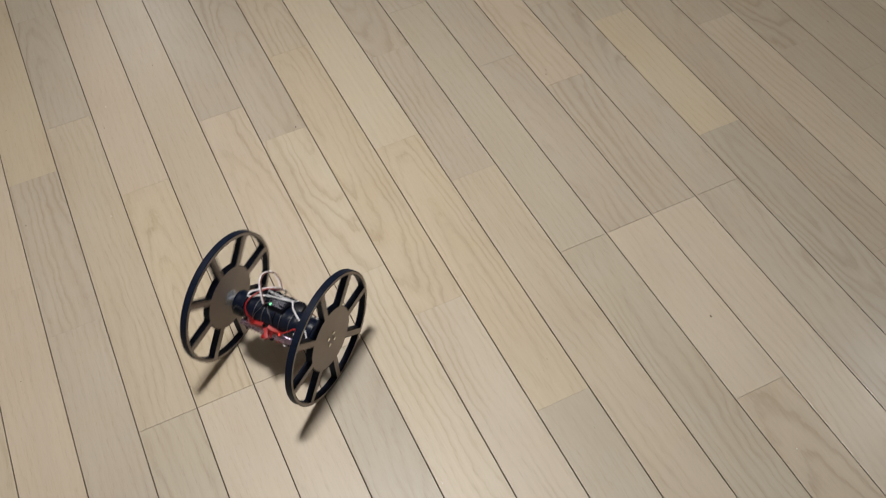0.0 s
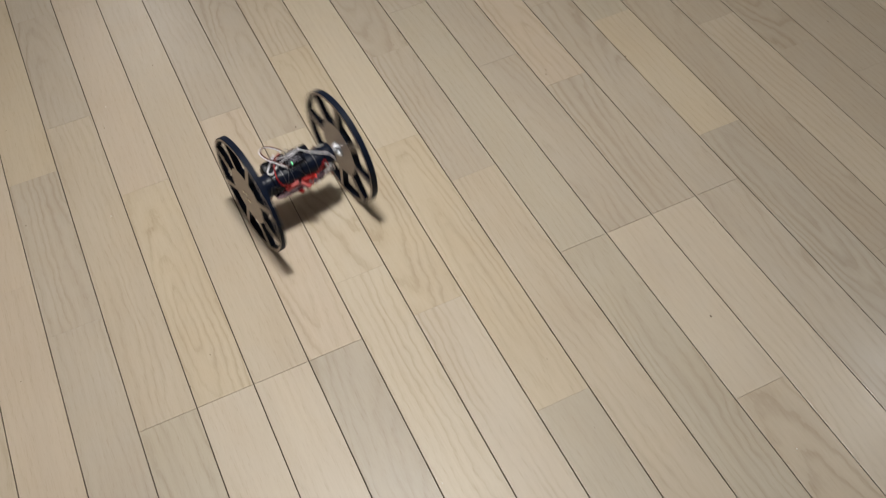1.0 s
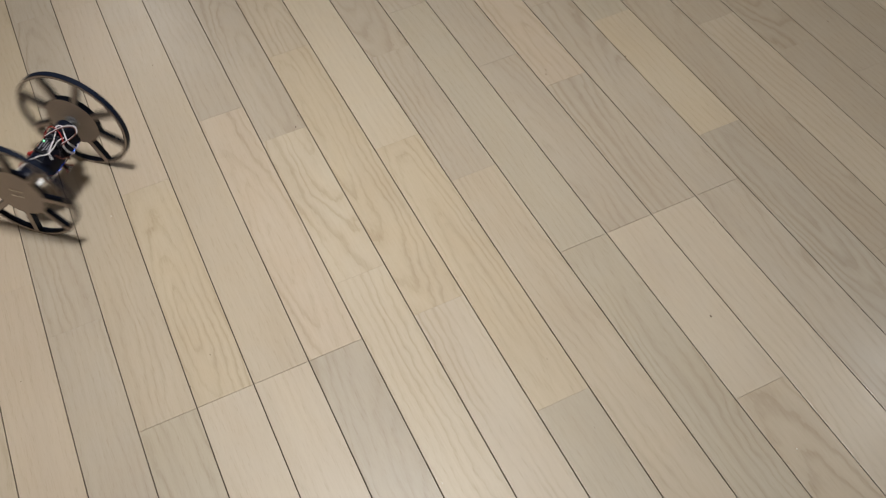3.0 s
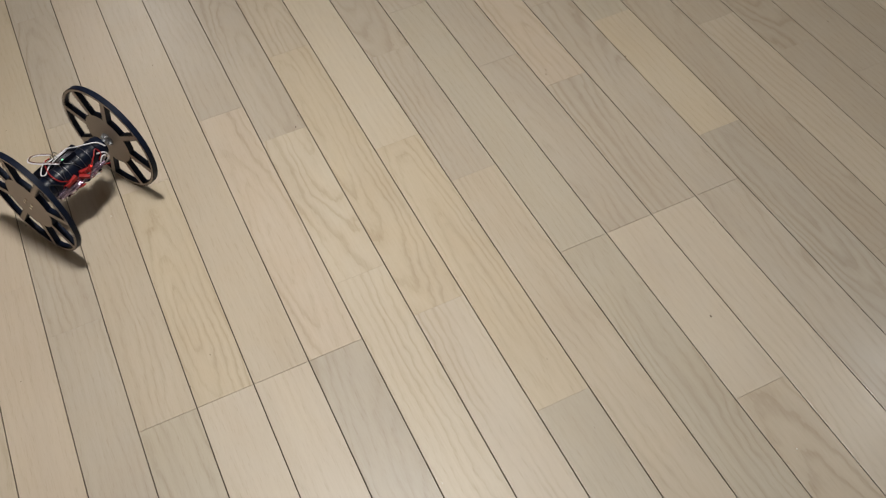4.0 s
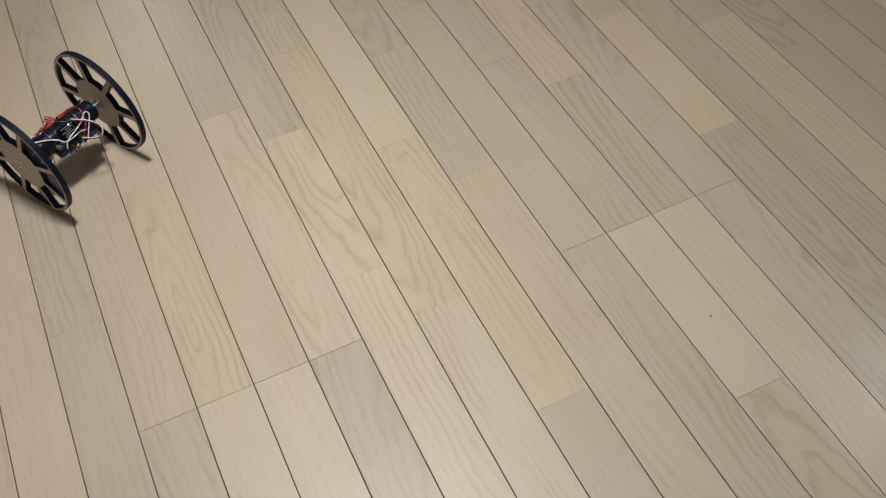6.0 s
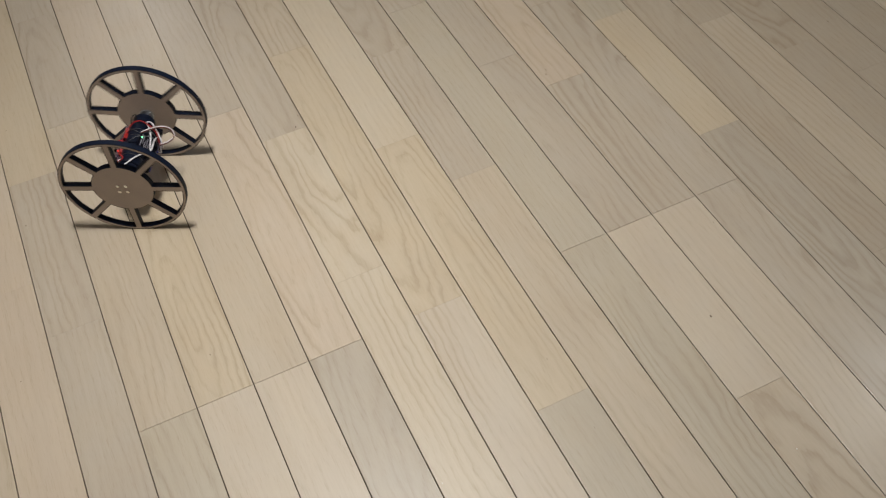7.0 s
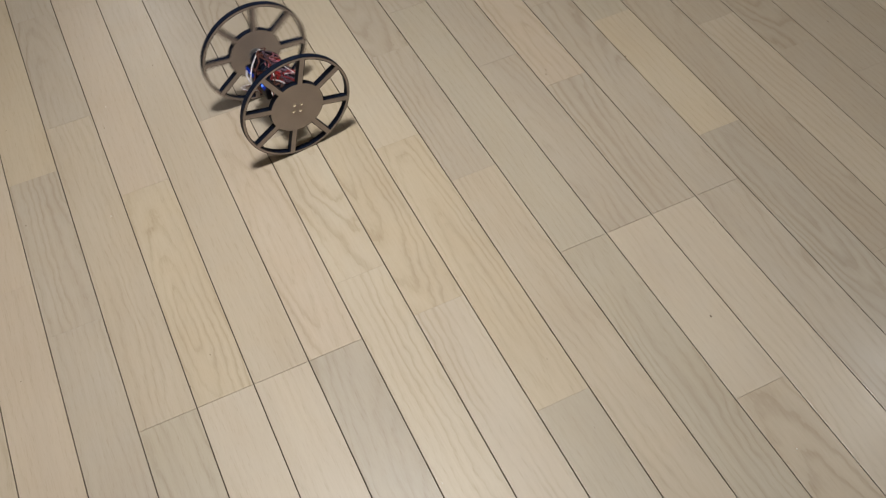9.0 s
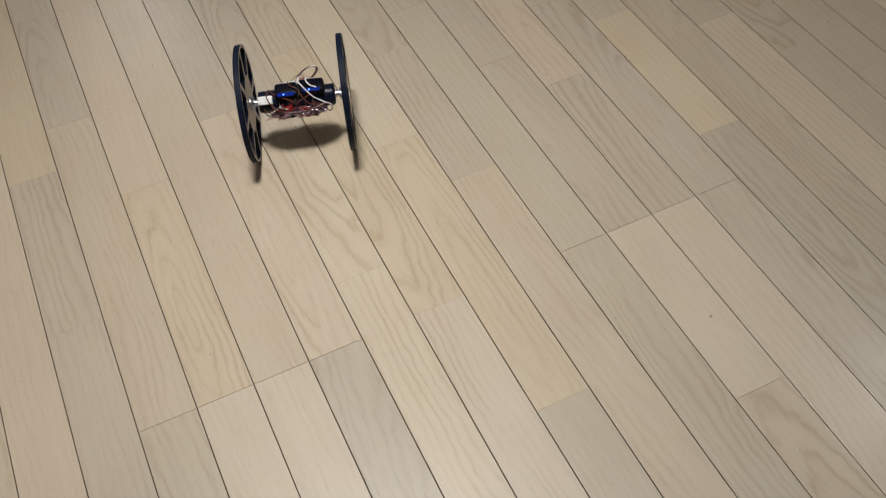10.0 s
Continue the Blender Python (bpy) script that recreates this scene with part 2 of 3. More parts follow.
# ---- room ----


def room():
    x0, x1, y0, y1, h = ROOM
    t = 0.1
    # the west one is a made-up reflector: near, pale and out of view
    for name, lo, hi in (("wall_north", (x0 - t, y1, 0), (x1 + t, y1 + t, h)), ("wall_south", (x0 - t, y0 - t, 0), (x1 + t, y0, h)),
                         ("bounce_wall_west", (x0 - t, y0, 0), (x0, y1, h)), ("wall_east", (x1, y0, 0), (x1 + t, y1, h))):
        tagged(link(name, boxed(lo, hi), BOUNCE_PAPER if name == "bounce_wall_west" else WALLPAPER, smooth=False), "unseen off-white papered wall added to bounce light" if name == "bounce_wall_west" else "beige papered room wall", "wall", kind="structure")
    tagged(link("ceiling", boxed((x0 - t, y0 - t, h), (x1 + t, y1 + t, h + t)), CEILING, smooth=False), "plain white ceiling", "ceiling", kind="structure")
    for lo, hi in (((x0, y1 - 0.009, 0.0), (x1, y1 - 0.001, 0.06)), ((x0, y0 + 0.001, 0.0), (x1, y0 + 0.009, 0.06)),
                   ((x0 + 0.001, y0 + 0.01, 0.0), (x0 + 0.009, y1 - 0.01, 0.06)), ((x1 - 0.009, y0 + 0.01, 0.0), (x1 - 0.001, y1 - 0.01, 0.06))):
        tagged(link("baseboard", boxed(lo, hi, bevel=0.002), SKIRTING), "pale wooden skirting along the wall", "skirting", kind="structure")
    lamp = tagged(new("pendant_light"), "round white pendant lamp with glowing opal cover", "lamp")
    lamp.location = (LAMP[0], LAMP[1], 2.15)
    part("housing", lathe([(0.02, 0.05), (0.0, 0.20), (-0.030, 0.21), (-0.036, 0.205)], 48, "Z"), LAMP_RIM, lamp)
    part("rod", lathe([(0.02, 0.012), (h - 2.15, 0.012)], 16, "Z"), LAMP_RIM, lamp)
    part("cover", lathe([(-0.037, 0.205), (-0.060, 0.21), (-0.080, 0.20), (-0.095, 0.17), (-0.100, 0.10)], 48, "Z"), OPAL, lamp, "glowing opal cover")
    spot = tagged(new("ceiling_light"), "small cool-white ceiling lamp", "lamp")
    spot.location = (SPOT[0], SPOT[1], h)
    part("housing", lathe([(-0.001, 0.11), (-0.04, 0.105), (-0.042, 0.10)], 40, "Z"), LAMP_RIM, spot)
    part("cover", lathe([(-0.043, 0.10), (-0.062, 0.095), (-0.070, 0.07)], 40, "Z"), OPAL, spot, "glowing opal cover")
    # body of the added sheen lamp, out of view on the north wall
    added_lamp = tagged(new("sheen_light"), "unseen round lamp added on the wall for floor sheen", "lamp")
    added_lamp.matrix_basis = pose(SHEEN_LAMP[0], y1 - 0.001, SHEEN_LAMP[1], 90)
    part("housing", lathe([(0.0, 0.25), (0.03, 0.25), (0.034, 0.245)], 40, "Z"), LAMP_RIM, added_lamp)
    part("cover", lathe([(0.034, 0.245), (0.060, 0.238), (0.078, 0.18), (0.084, 0.08)], 40, "Z"), OPAL, added_lamp, "glowing opal cover")


room()

# ---- the robot: two large board wheels on a wired black tube ----
R_WHEEL, TRACK, W_WHEEL = 0.0875, 0.074, 0.0085


def around(x, r, phi):
    """A point of the body: along the axle, its distance from the axle, its angle from the top."""
    a = radians(phi)
    return Vector((x, -r * math.sin(a), r * math.cos(a)))


def turned(x, r, phi):
    """A pose on the body whose z points away from the axle."""
    return Matrix.Translation(around(x, r, phi)) @ Matrix.Rotation(radians(phi), 4, "X")


BODY_R = 0.0168


def body_r(x):
    """Radius of the tube: straight, a little fuller where the wrap overlaps in the middle."""
    return 0.0160 + (BODY_R - 0.0160) * max(0.0, 1 - (x / 0.046) ** 2)


def film_pack(lo, hi, m, seed):
    """A rounded pack under crinkled film."""
    rng = random.Random(seed)
    bm = bmesh.new()
    add_box(bm, lo, hi)
    bmesh.ops.subdivide_edges(bm, edges=bm.edges, cuts=7, use_grid_fill=True)
    mid = [(p + q) / 2 for p, q in zip(lo, hi)]
    half = [(q - p) / 2 for p, q in zip(lo, hi)]
    for v in bm.verts:
        n = [(c - o) / h for c, o, h in zip(v.co, mid, half)]
        round_off = 1 - 0.13 * (n[1] ** 2 * n[2] ** 2 + n[0] ** 4 * n[2] ** 2)
        v.co = Vector([o + (c - o) * round_off + rng.uniform(-0.0008, 0.0008) for c, o in zip(v.co, mid)])
        v.co = m @ v.co
    bmesh.ops.triangulate(bm, faces=bm.faces)
    return bm


def wheel_mesh():
    """Rim, eight spokes and hub disc cut from one board: brown faces, charred cut edges."""
    bm = bmesh.new()
    r_out, r_in, r_hub, half, n = R_WHEEL, R_WHEEL - 0.0048, 0.0430, 0.0046, 16
    loops = []
    # outline of each opening between two spokes
    for k in range(8):
        a0, a1 = radians(45 * k), radians(45 * k + 45)
        o0, o1 = math.asin(half / r_in), math.asin(half / r_hub)
        arc_out = [(r_in, a0 + o0 + (a1 - a0 - 2 * o0) * i / n) for i in range(n + 1)]
        arc_in = [(r_hub, a1 - o1 - (a1 - a0 - 2 * o1) * i / 8) for i in range(9)]
        loops.append([(r * math.cos(a), r * math.sin(a)) for r, a in arc_out + arc_in])
    rim = [(r_out * math.cos(2 * math.pi * i / 128), r_out * math.sin(2 * math.pi * i / 128)) for i in range(128)]
    for side in (-1, 1):
        edges = []
        for ring in [rim] + loops:
            vs = [bm.verts.new((side * W_WHEEL / 2, c, s)) for c, s in ring]
            edges += [bm.edges.new((vs[i], vs[(i + 1) % len(vs)])) for i in range(len(vs))]
        bmesh.ops.triangle_fill(bm, edges=edges, use_beauty=True, normal=(side, 0, 0))
    bm.verts.ensure_lookup_table()
    count = len(bm.verts) // 2
    start = 0
    for ring in [rim] + loops:
        m = len(ring)
        for i in range(m):
            j = (i + 1) % m
            f = bm.faces.new([bm.verts[start + i], bm.verts[start + j], bm.verts[count + start + j], bm.verts[count + start + i]])
            f.material_index = 1
        start += m
    faces = [f for f in bm.faces if f.material_index == 0]
    for f in bmesh.ops.inset_region(bm, faces=faces, thickness=0.0009, use_even_offset=True)["faces"]:
        f.material_index = 2
    bmesh.ops.recalc_face_normals(bm, faces=bm.faces)
    return bm


def wheel(parent, side):
    ob = part("wheel", wheel_mesh(), [BOARD, CHAR, SCORCH], parent, "brown laser-cut board wheel with eight spokes and charred black edges")
    inward = -side
    flange = lathe([(inward * x, r) for x, r in ((W_WHEEL / 2 + 0.0002, 0.0105), (W_WHEEL / 2 + 0.0022, 0.0105), (W_WHEEL / 2 + 0.0026, 0.0100), (W_WHEEL / 2 + 0.0026, 0.0052), (W_WHEEL / 2 + 0.0110, 0.0052), (W_WHEEL / 2 + 0.0114, 0.0048))], 32)
    part("hub_flange", flange, STEEL, ob, "bright plated shaft coupling")
    for i in range(4):
        a = radians(45 + 90 * i)
        y, z = 0.0080 * math.cos(a), 0.0080 * math.sin(a)
        head = lathe([(side * x, r) for x, r in ((W_WHEEL / 2, 0.0024), (W_WHEEL / 2 + 0.0012, 0.0024), (W_WHEEL / 2 + 0.0018, 0.0013), (W_WHEEL / 2 + 0.0019, 0.0004))], 14)
        bmesh.ops.translate(head, vec=(0, y, z), verts=head.verts)
        part("screw", head, BRASS, ob, "small nickel-plated screw head")
        nut = lathe([(inward * x, r) for x, r in ((W_WHEEL / 2 + 0.0022, 0.0024), (W_WHEEL / 2 + 0.0045, 0.0024), (W_WHEEL / 2 + 0.0047, 0.0014), (W_WHEEL / 2 + 0.0062, 0.0013))], 6)
        bmesh.ops.translate(nut, vec=(0, y, z), verts=nut.verts)
        part("nut", nut, STEEL, ob, "plated steel nut")
    grub = lathe([(0.0050, 0.0012), (0.0064, 0.0012), (0.0065, 0.0006)], 10, "Z")
    bmesh.ops.translate(grub, vec=(inward * (W_WHEEL / 2 + 0.0070), 0, 0), verts=grub.verts)
    part("grub_screw", grub, STEEL, ob)
    return ob


def robot():
    base = tagged(new("two_wheeled_robot"), "two-wheeled robot with brown spoked wheels and black wired body", "robot")
    left, right = wheel(base, -1), wheel(base, 1)
    half, r = 0.0570, BODY_R
    tube = [(-half, 0.0100), (-half + 0.0006, body_r(-half) - 0.001)]
    for i in range(1, 37):
        x = -half + 2 * half * i / 37
        tube.append((x, body_r(x) + (0.0002 if i % 3 else -0.0003)))
    tube += [(half - 0.0006, body_r(half) - 0.001), (half, 0.0100)]
    body = part("body", lathe(tube, 48), BLACK, base, "black tube of two motors end to end under shiny wrap")
    for s in (-1, 1):
        shaft = lathe([(s * half, 0.0045), (s * (half + 0.0030), 0.0045), (s * (half + 0.0032), 0.0024), (s * (TRACK - W_WHEEL / 2 - 0.001), 0.0024)], 20)
        part("shaft", shaft, STEEL, body, "bright steel motor shaft")
    # ties and bare wire turns round the tube
    for x, wide, mat in ((-0.040, 0.0012, BLACK_BOX), (-0.024, 0.0006, DULL_WIRE), (-0.012, 0.0005, DULL_WIRE), (0.004, 0.0014, BLACK_BOX), (0.013, 0.0005, DULL_WIRE), (0.026, 0.0006, DULL_WIRE), (0.041, 0.0013, BLACK_BOX)):
        part("binding", lathe([(x - wide, body_r(x)), (x - wide * 0.6, body_r(x) + 0.0006), (x + wide * 0.6, body_r(x) + 0.0006), (x + wide, body_r(x))], 40), mat, body, "tight binding round the tube")
    # electronics strapped to the tube
    m = turned(-0.024, r - 0.004, 2)
    case = part("receiver", boxed((-0.019, -0.0110, -0.004), (0.0185, 0.0115, 0.0165), m, 0.0042), BLACK_BOX, body, "black radio receiver case")
    m4 = turned(0.013, r - 0.004, -2)
    driver = part("motor_driver", boxed((-0.0165, -0.0105, -0.003), (0.0170, 0.0110, 0.0150), m4, 0.0040), BLACK_BOX, body, "black motor driver case")
    # slanted film that glows by itself, in place of blue reflections, and its indicator
    for owner, mm, x, top in ((case, m, 0.000, 0.0165), (driver, m4, 0.001, 0.0148)):
        slant = mm @ pose(x, 0.0100, top - 0.0012, -45)
        part("film_glint", boxed((-0.0125, -0.0026, 0.0), (0.0120, 0.0026, 0.0006), slant, 0.0001), BLUE_GLINT, owner, "glossy blue film with an added blue glow", False)
        part("indicator", lathe([(0.0, 0.0014), (0.0008, 0.0012), (0.0012, 0.0005)], 12, "Z"), BLUE_LED, owner, "small lit blue indicator").matrix_basis = slant @ pose(0.003, 0.0, 0.0005)
    m5 = turned(0.000, r - 0.002, 60)
    plate = part("label_board", boxed((-0.0145, -0.0100, -0.003), (0.0145, 0.0095, 0.0052), m5, 0.0006), BLACK_BOX, body, "small black board with pale printed label")
    for i, (x0, x1) in enumerate(((-0.012, 0.010), (-0.010, 0.004), (-0.006, 0.011), (-0.011, 0.007), (-0.003, 0.009))):
        y = -0.0078 + 0.0032 * i
        part("label_line", boxed((x0, y, 0.0050), (x1, y + 0.0010, 0.0054), m5), LABEL_INK, plate, "pale line of print", False)
    m2 = turned(0.001, r - 0.001, -130)
    pack = part("battery", film_pack((-0.044, -0.0125, -0.004), (0.040, 0.0125, 0.0100), m2, 3), FILM, body, "battery pack under crinkled silver film", False)
    for x, mat, tilt in ((-0.029, BLACK_BOX, 12), (-0.012, RED_PLUG, -24), (0.006, BLACK_BOX, 16), (0.026, BLACK_BOX, -8)):
        band = boxed((x - 0.0026, -0.0122, 0.0094), (x + 0.0026, 0.0122, 0.0112), m2 @ Matrix.Rotation(radians(tilt), 4, "Z"), 0.0004)
        part("strap", band, mat, pack, "narrow strap over the film")
    m3 = turned(0.045, 0.0140, -32)
    part("battery_plug", boxed((-0.010, -0.006, -0.001), (0.011, 0.006, 0.0078), m3, 0.0008), WHITE_PLUG, body, "white nylon battery plug")
    for x, phi, long, tilt, name in ((-0.017, 178, 0.020, 14, "plug"), (0.008, 180, 0.019, -20, "plug"), (-0.012, -98, 0.020, -16, "plug"), (0.016, -84, 0.018, 20, "plug"), (0.030, -92, 0.016, 30, "plug")):
        mm = turned(x, body_r(x) + 0.0003, phi) @ Matrix.Rotation(radians(tilt), 4, "Z")
        red = part(name, boxed((-long / 2, -0.0030, -0.001), (long / 2, 0.0030, 0.0042), mm, 0.0007), RED_PLUG, body, "red plastic wire plug")
        part("plug_slot", boxed((long / 2 - 0.0002, -0.0022, 0.0008), (long / 2 + 0.0004, 0.0022, 0.0034), mm), BLACK_BOX, red, "", False)
    # loose plug standing off the tube
    mm = turned(-0.004, r + 0.003, 180) @ Matrix.Rotation(radians(35), 4, "Y")
    part("plug", boxed((-0.0024, -0.0022, 0.0), (0.0024, 0.0022, 0.0150), mm, 0.0006), RED_PLUG, body, "red plastic wire plug")
    part("indicator", lathe([(0.0, 0.0014), (0.0009, 0.0014), (0.0014, 0.0007)], 12, "Z"), GREEN_LED, plate, "small lit green indicator").matrix_basis = m5 @ pose(-0.0055, -0.0078, 0.0051)
    part("indicator", lathe([(0.0, 0.0017), (0.0012, 0.0017), (0.0019, 0.0008)], 12, "Z"), RED_LED, body, "small lit red indicator").matrix_basis = turned(0.018, r + 0.0045, 172)

    def wire(name, mat, radius, points, label=""):
        return part(name, wire_mesh([around(x, max(d, body_r(x) + radius * 0.8), phi) for x, d, phi in points], radius), mat, body, label)

    # leads: an open loop off the case, and runs across the body
    for d, name, mat in ((0.0, "white_lead", WHITE_WIRE), (0.0022, "brown_lead", BROWN_WIRE)):
        wire(name, mat, 0.0009, [(-0.014 + d, 0.022, 90), (-0.024 + d, 0.027, 66), (-0.034 + d, 0.035, 46), (-0.037 + d, 0.044, 32), (-0.029 + d, 0.049, 24), (-0.018 + d, 0.044, 24), (-0.008 + d, 0.034, 28)], "loose loop of wire")
    wire("white_lead", WHITE_WIRE, 0.0010, [(0.054, 0.0168, 150), (0.047, 0.0180, 112), (0.034, 0.0190, 86), (0.022, 0.0210, 60), (0.015, 0.0250, 40), (0.002, 0.0255, 36), (-0.012, 0.0262, 38), (-0.022, 0.0270, 30)], "white wire slung along the body")
    wire("white_lead", WHITE_WIRE, 0.0010, [(-0.032, 0.0310, -14), (-0.022, 0.0355, -8), (-0.017, 0.0335, 14), (-0.022, 0.0305, 28), (-0.034, 0.0240, 48), (-0.041, 0.0200, 66), (-0.037, 0.0195, 80), (-0.024, 0.0225, 62), (-0.010, 0.0235, 50), (0.002, 0.0240, 44), (0.012, 0.0245, 34), (0.018, 0.0275, 18)], "white wire curled over the receiver")
    wire("white_lead", WHITE_WIRE, 0.0010, [(-0.008, 0.0340, 28), (-0.006, 0.0345, 8), (-0.012, 0.0340, -10), (-0.024, 0.0290, -36), (-0.038, 0.0225, -60), (-0.049, 0.0200, -84), (-0.050, 0.0210, -100)], "white wire slung down the body")
    wire("brown_lead", BROWN_WIRE, 0.0010, [(0.040, 0.0200, 4), (0.043, 0.0225, -22), (0.034, 0.0260, -62), (0.018, 0.0275, -82), (-0.006, 0.0275, -88), (-0.026, 0.0260, -78), (-0.042, 0.0220, -72), (-0.050, 0.0200, -90)], "brown wire bowed along the body")
    wire("brown_lead", BROWN_WIRE, 0.0009, [(0.010, 0.0290, 22), (0.006, 0.0305, 0), (-0.004, 0.0310, -14), (-0.012, 0.0290, -44), (-0.022, 0.0260, -64), (-0.036, 0.0225, -70)], "brown wire")
    # dark tuft of crimped ends
    for x, phi, lean, mat in ((-0.003, -44, -0.004, BROWN_WIRE), (0.000, -50, 0.002, BLACK_WIRE), (0.003, -46, 0.005, BROWN_WIRE), (0.001, -40, -0.001, BLACK_WIRE)):
        wire("crimped_end", mat, 0.0013, [(x, 0.0240, phi - 8), (x, 0.0310, phi - 2), (x + lean, 0.0385, phi)], "dark crimped wire end")
    wire("white_lead", WHITE_WIRE, 0.0011, [(0.036, 0.018, 150), (0.047, 0.0195, 168), (0.050, 0.021, 200), (0.042, 0.023, 222), (0.034, 0.0215, 200), (0.040, 0.0205, 172), (0.046, 0.0195, 186), (0.040, 0.0195, 208)], "small coil of white wire")
    wire("red_lead", RED_WIRE, 0.0009, [(-0.020, 0.0190, 168), (-0.031, 0.0200, 142), (-0.035, 0.0215, 108), (-0.031, 0.0230, 72), (-0.022, 0.0290, 44), (-0.010, 0.0320, 20)], "red wire bowed over the body")
    wire("red_lead", RED_WIRE, 0.0009, [(0.036, 0.0165, 190), (0.041, 0.0190, 160), (0.038, 0.0200, 130), (0.030, 0.0210, 146), (0.020, 0.0220, 166)], "red wire")
    wire("red_lead", RED_WIRE, 0.0008, [(0.004, 0.0200, 168), (0.006, 0.0270, 186), (0.010, 0.0285, 176), (0.010, 0.0240, 160)], "red wire end")
    wire("red_lead", RED_WIRE, 0.0008, [(-0.004, 0.0205, -60), (0.008, 0.0250, -76), (0.020, 0.0230, -100), (0.032, 0.0190, -116), (0.044, 0.0165, -104)], "red wire")
    wire("brown_lead", BROWN_WIRE, 0.0008, [(-0.046, 0.016, -76), (-0.051, 0.021, -98), (-0.047, 0.024, -116), (-0.042, 0.022, -100), (-0.046, 0.018, -82)], "small coil of brown wire")
    wire("brown_lead", BROWN_WIRE, 0.0008, [(-0.030, 0.019, -10), (-0.018, 0.0255, -34), (-0.002, 0.0265, -48), (0.014, 0.0250, -38), (0.030, 0.0200, -16), (0.038, 0.0165, 20)], "brown wire")
    wire("black_lead", BLACK_WIRE, 0.0008, [(-0.042, 0.0160, 190), (-0.050, 0.0200, 160), (-0.047, 0.0220, 130), (-0.040, 0.0180, 140), (-0.030, 0.0190, 170)], "black wire")
    wire("bare_wire", DULL_WIRE, 0.0004, [(0.006, 0.0190, 160), (0.000, 0.0192, 120), (-0.008, 0.0200, 90), (-0.006, 0.0330, 50), (0.004, 0.0315, 14), (0.012, 0.0192, -30)], "thin bare binding wire")
    wire("bare_wire", DULL_WIRE, 0.0004, [(-0.024, 0.0190, 170), (-0.020, 0.0190, 130), (-0.015, 0.0190, 95), (-0.012, 0.0330, 62), (-0.004, 0.0330, 24), (0.002, 0.0200, -20)], "thin bare binding wire")
    # tangles of thin leads: red side, and red and brown on the other
    rng = random.Random(11)
    red_mix = (("red_lead", RED_WIRE),) * 4 + (("pink_lead", PINK_WIRE), ("white_lead", WHITE_WIRE), ("black_lead", BLACK_WIRE))
    brown_mix = (("brown_lead", BROWN_WIRE), ("black_lead", BLACK_WIRE)) * 2 + (("red_lead", RED_WIRE), ("pink_lead", PINK_WIRE), ("white_lead", WHITE_WIRE))
    pink_mix = (("pink_lead", PINK_WIRE), ("red_lead", RED_WIRE), ("pink_lead", PINK_WIRE), ("white_lead", WHITE_WIRE), ("brown_lead", BROWN_WIRE))
    for centre, spread, count, mix, near, out in ((184, 14, 5, red_mix, 0.0172, 0.0215), (-76, 20, 10, brown_mix, 0.0190, 0.0250), (-126, 34, 8, pink_mix, 0.0275, 0.0300)):
        for i in range(count):
            x = rng.uniform(-0.036, 0.030)
            points = []
            for s in range(rng.randint(4, 6)):
                points.append((max(-0.048, min(0.048, x)), rng.uniform(near, out), centre + rng.uniform(-spread, spread)))
                x += rng.uniform(-0.005, 0.014)
            name, mat = mix[i % len(mix)]
            wire(name, mat, rng.uniform(0.0006, 0.0009), points)
    return base, body, left, right


ROBOT, BODY, WHEEL_A, WHEEL_B = robot()

# ---- floor: boards of four oak strips, each strip in pieces ----
STRIP, BOARD_END = 0.07575, 0.687
GAP, DEEP = 0.0007, 0.003
# strip number: ends of its pieces along the board, where known
JOINTS = {-2: (0.93,), -1: (0.55, 1.19), 0: (0.985, 1.39), 1: (0.52, 0.88, 1.19, 1.60), 2: (0.685, 1.29, 1.595), 3: (0.685, 1.09), 4: (0.685, 1.60), 5: (0.685, 1.19), 6: (0.785, 1.097),
          7: (0.687, 1.285), 8: (0.486, 0.998), 9: (0.883, 1.20), 10: (0.69, 1.295), 11: (0.389, 0.69, 1.093), 12: (0.69, 0.998), 13: (0.69, 1.19),
          14: (0.79, 1.103), 15: (0.49, 1.19), 16: (0.46, 1.01), 17: (0.47, 0.89), 18: (0.79,), 19: (0.69, 1.0), 20: (0.85,)}
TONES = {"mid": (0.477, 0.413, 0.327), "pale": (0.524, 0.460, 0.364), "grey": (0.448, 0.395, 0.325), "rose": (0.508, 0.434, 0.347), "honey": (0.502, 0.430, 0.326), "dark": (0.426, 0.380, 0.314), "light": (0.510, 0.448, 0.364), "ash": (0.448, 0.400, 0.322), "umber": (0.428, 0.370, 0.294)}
CUTS = {"p": 0.10, "t": 0.32, "s": 0.52, "a": 0.80, "c": 1.0}


def plank_mesh(wide, long):
    """One strip: flat top, tiny rounded arris along its sides."""
    bm = bmesh.new()
    add_box(bm, (-wide / 2, -long / 2, -DEEP), (wide / 2, long / 2, 0.0))
    top = [e for e in bm.edges if all(v.co.z > -1e-6 for v in e.verts) and abs(e.verts[0].co.x - e.verts[1].co.x) < 1e-6]
    bmesh.ops.bevel(bm, geom=top, offset=0.00035, segments=2, affect="EDGES", profile=0.5)
    return bm


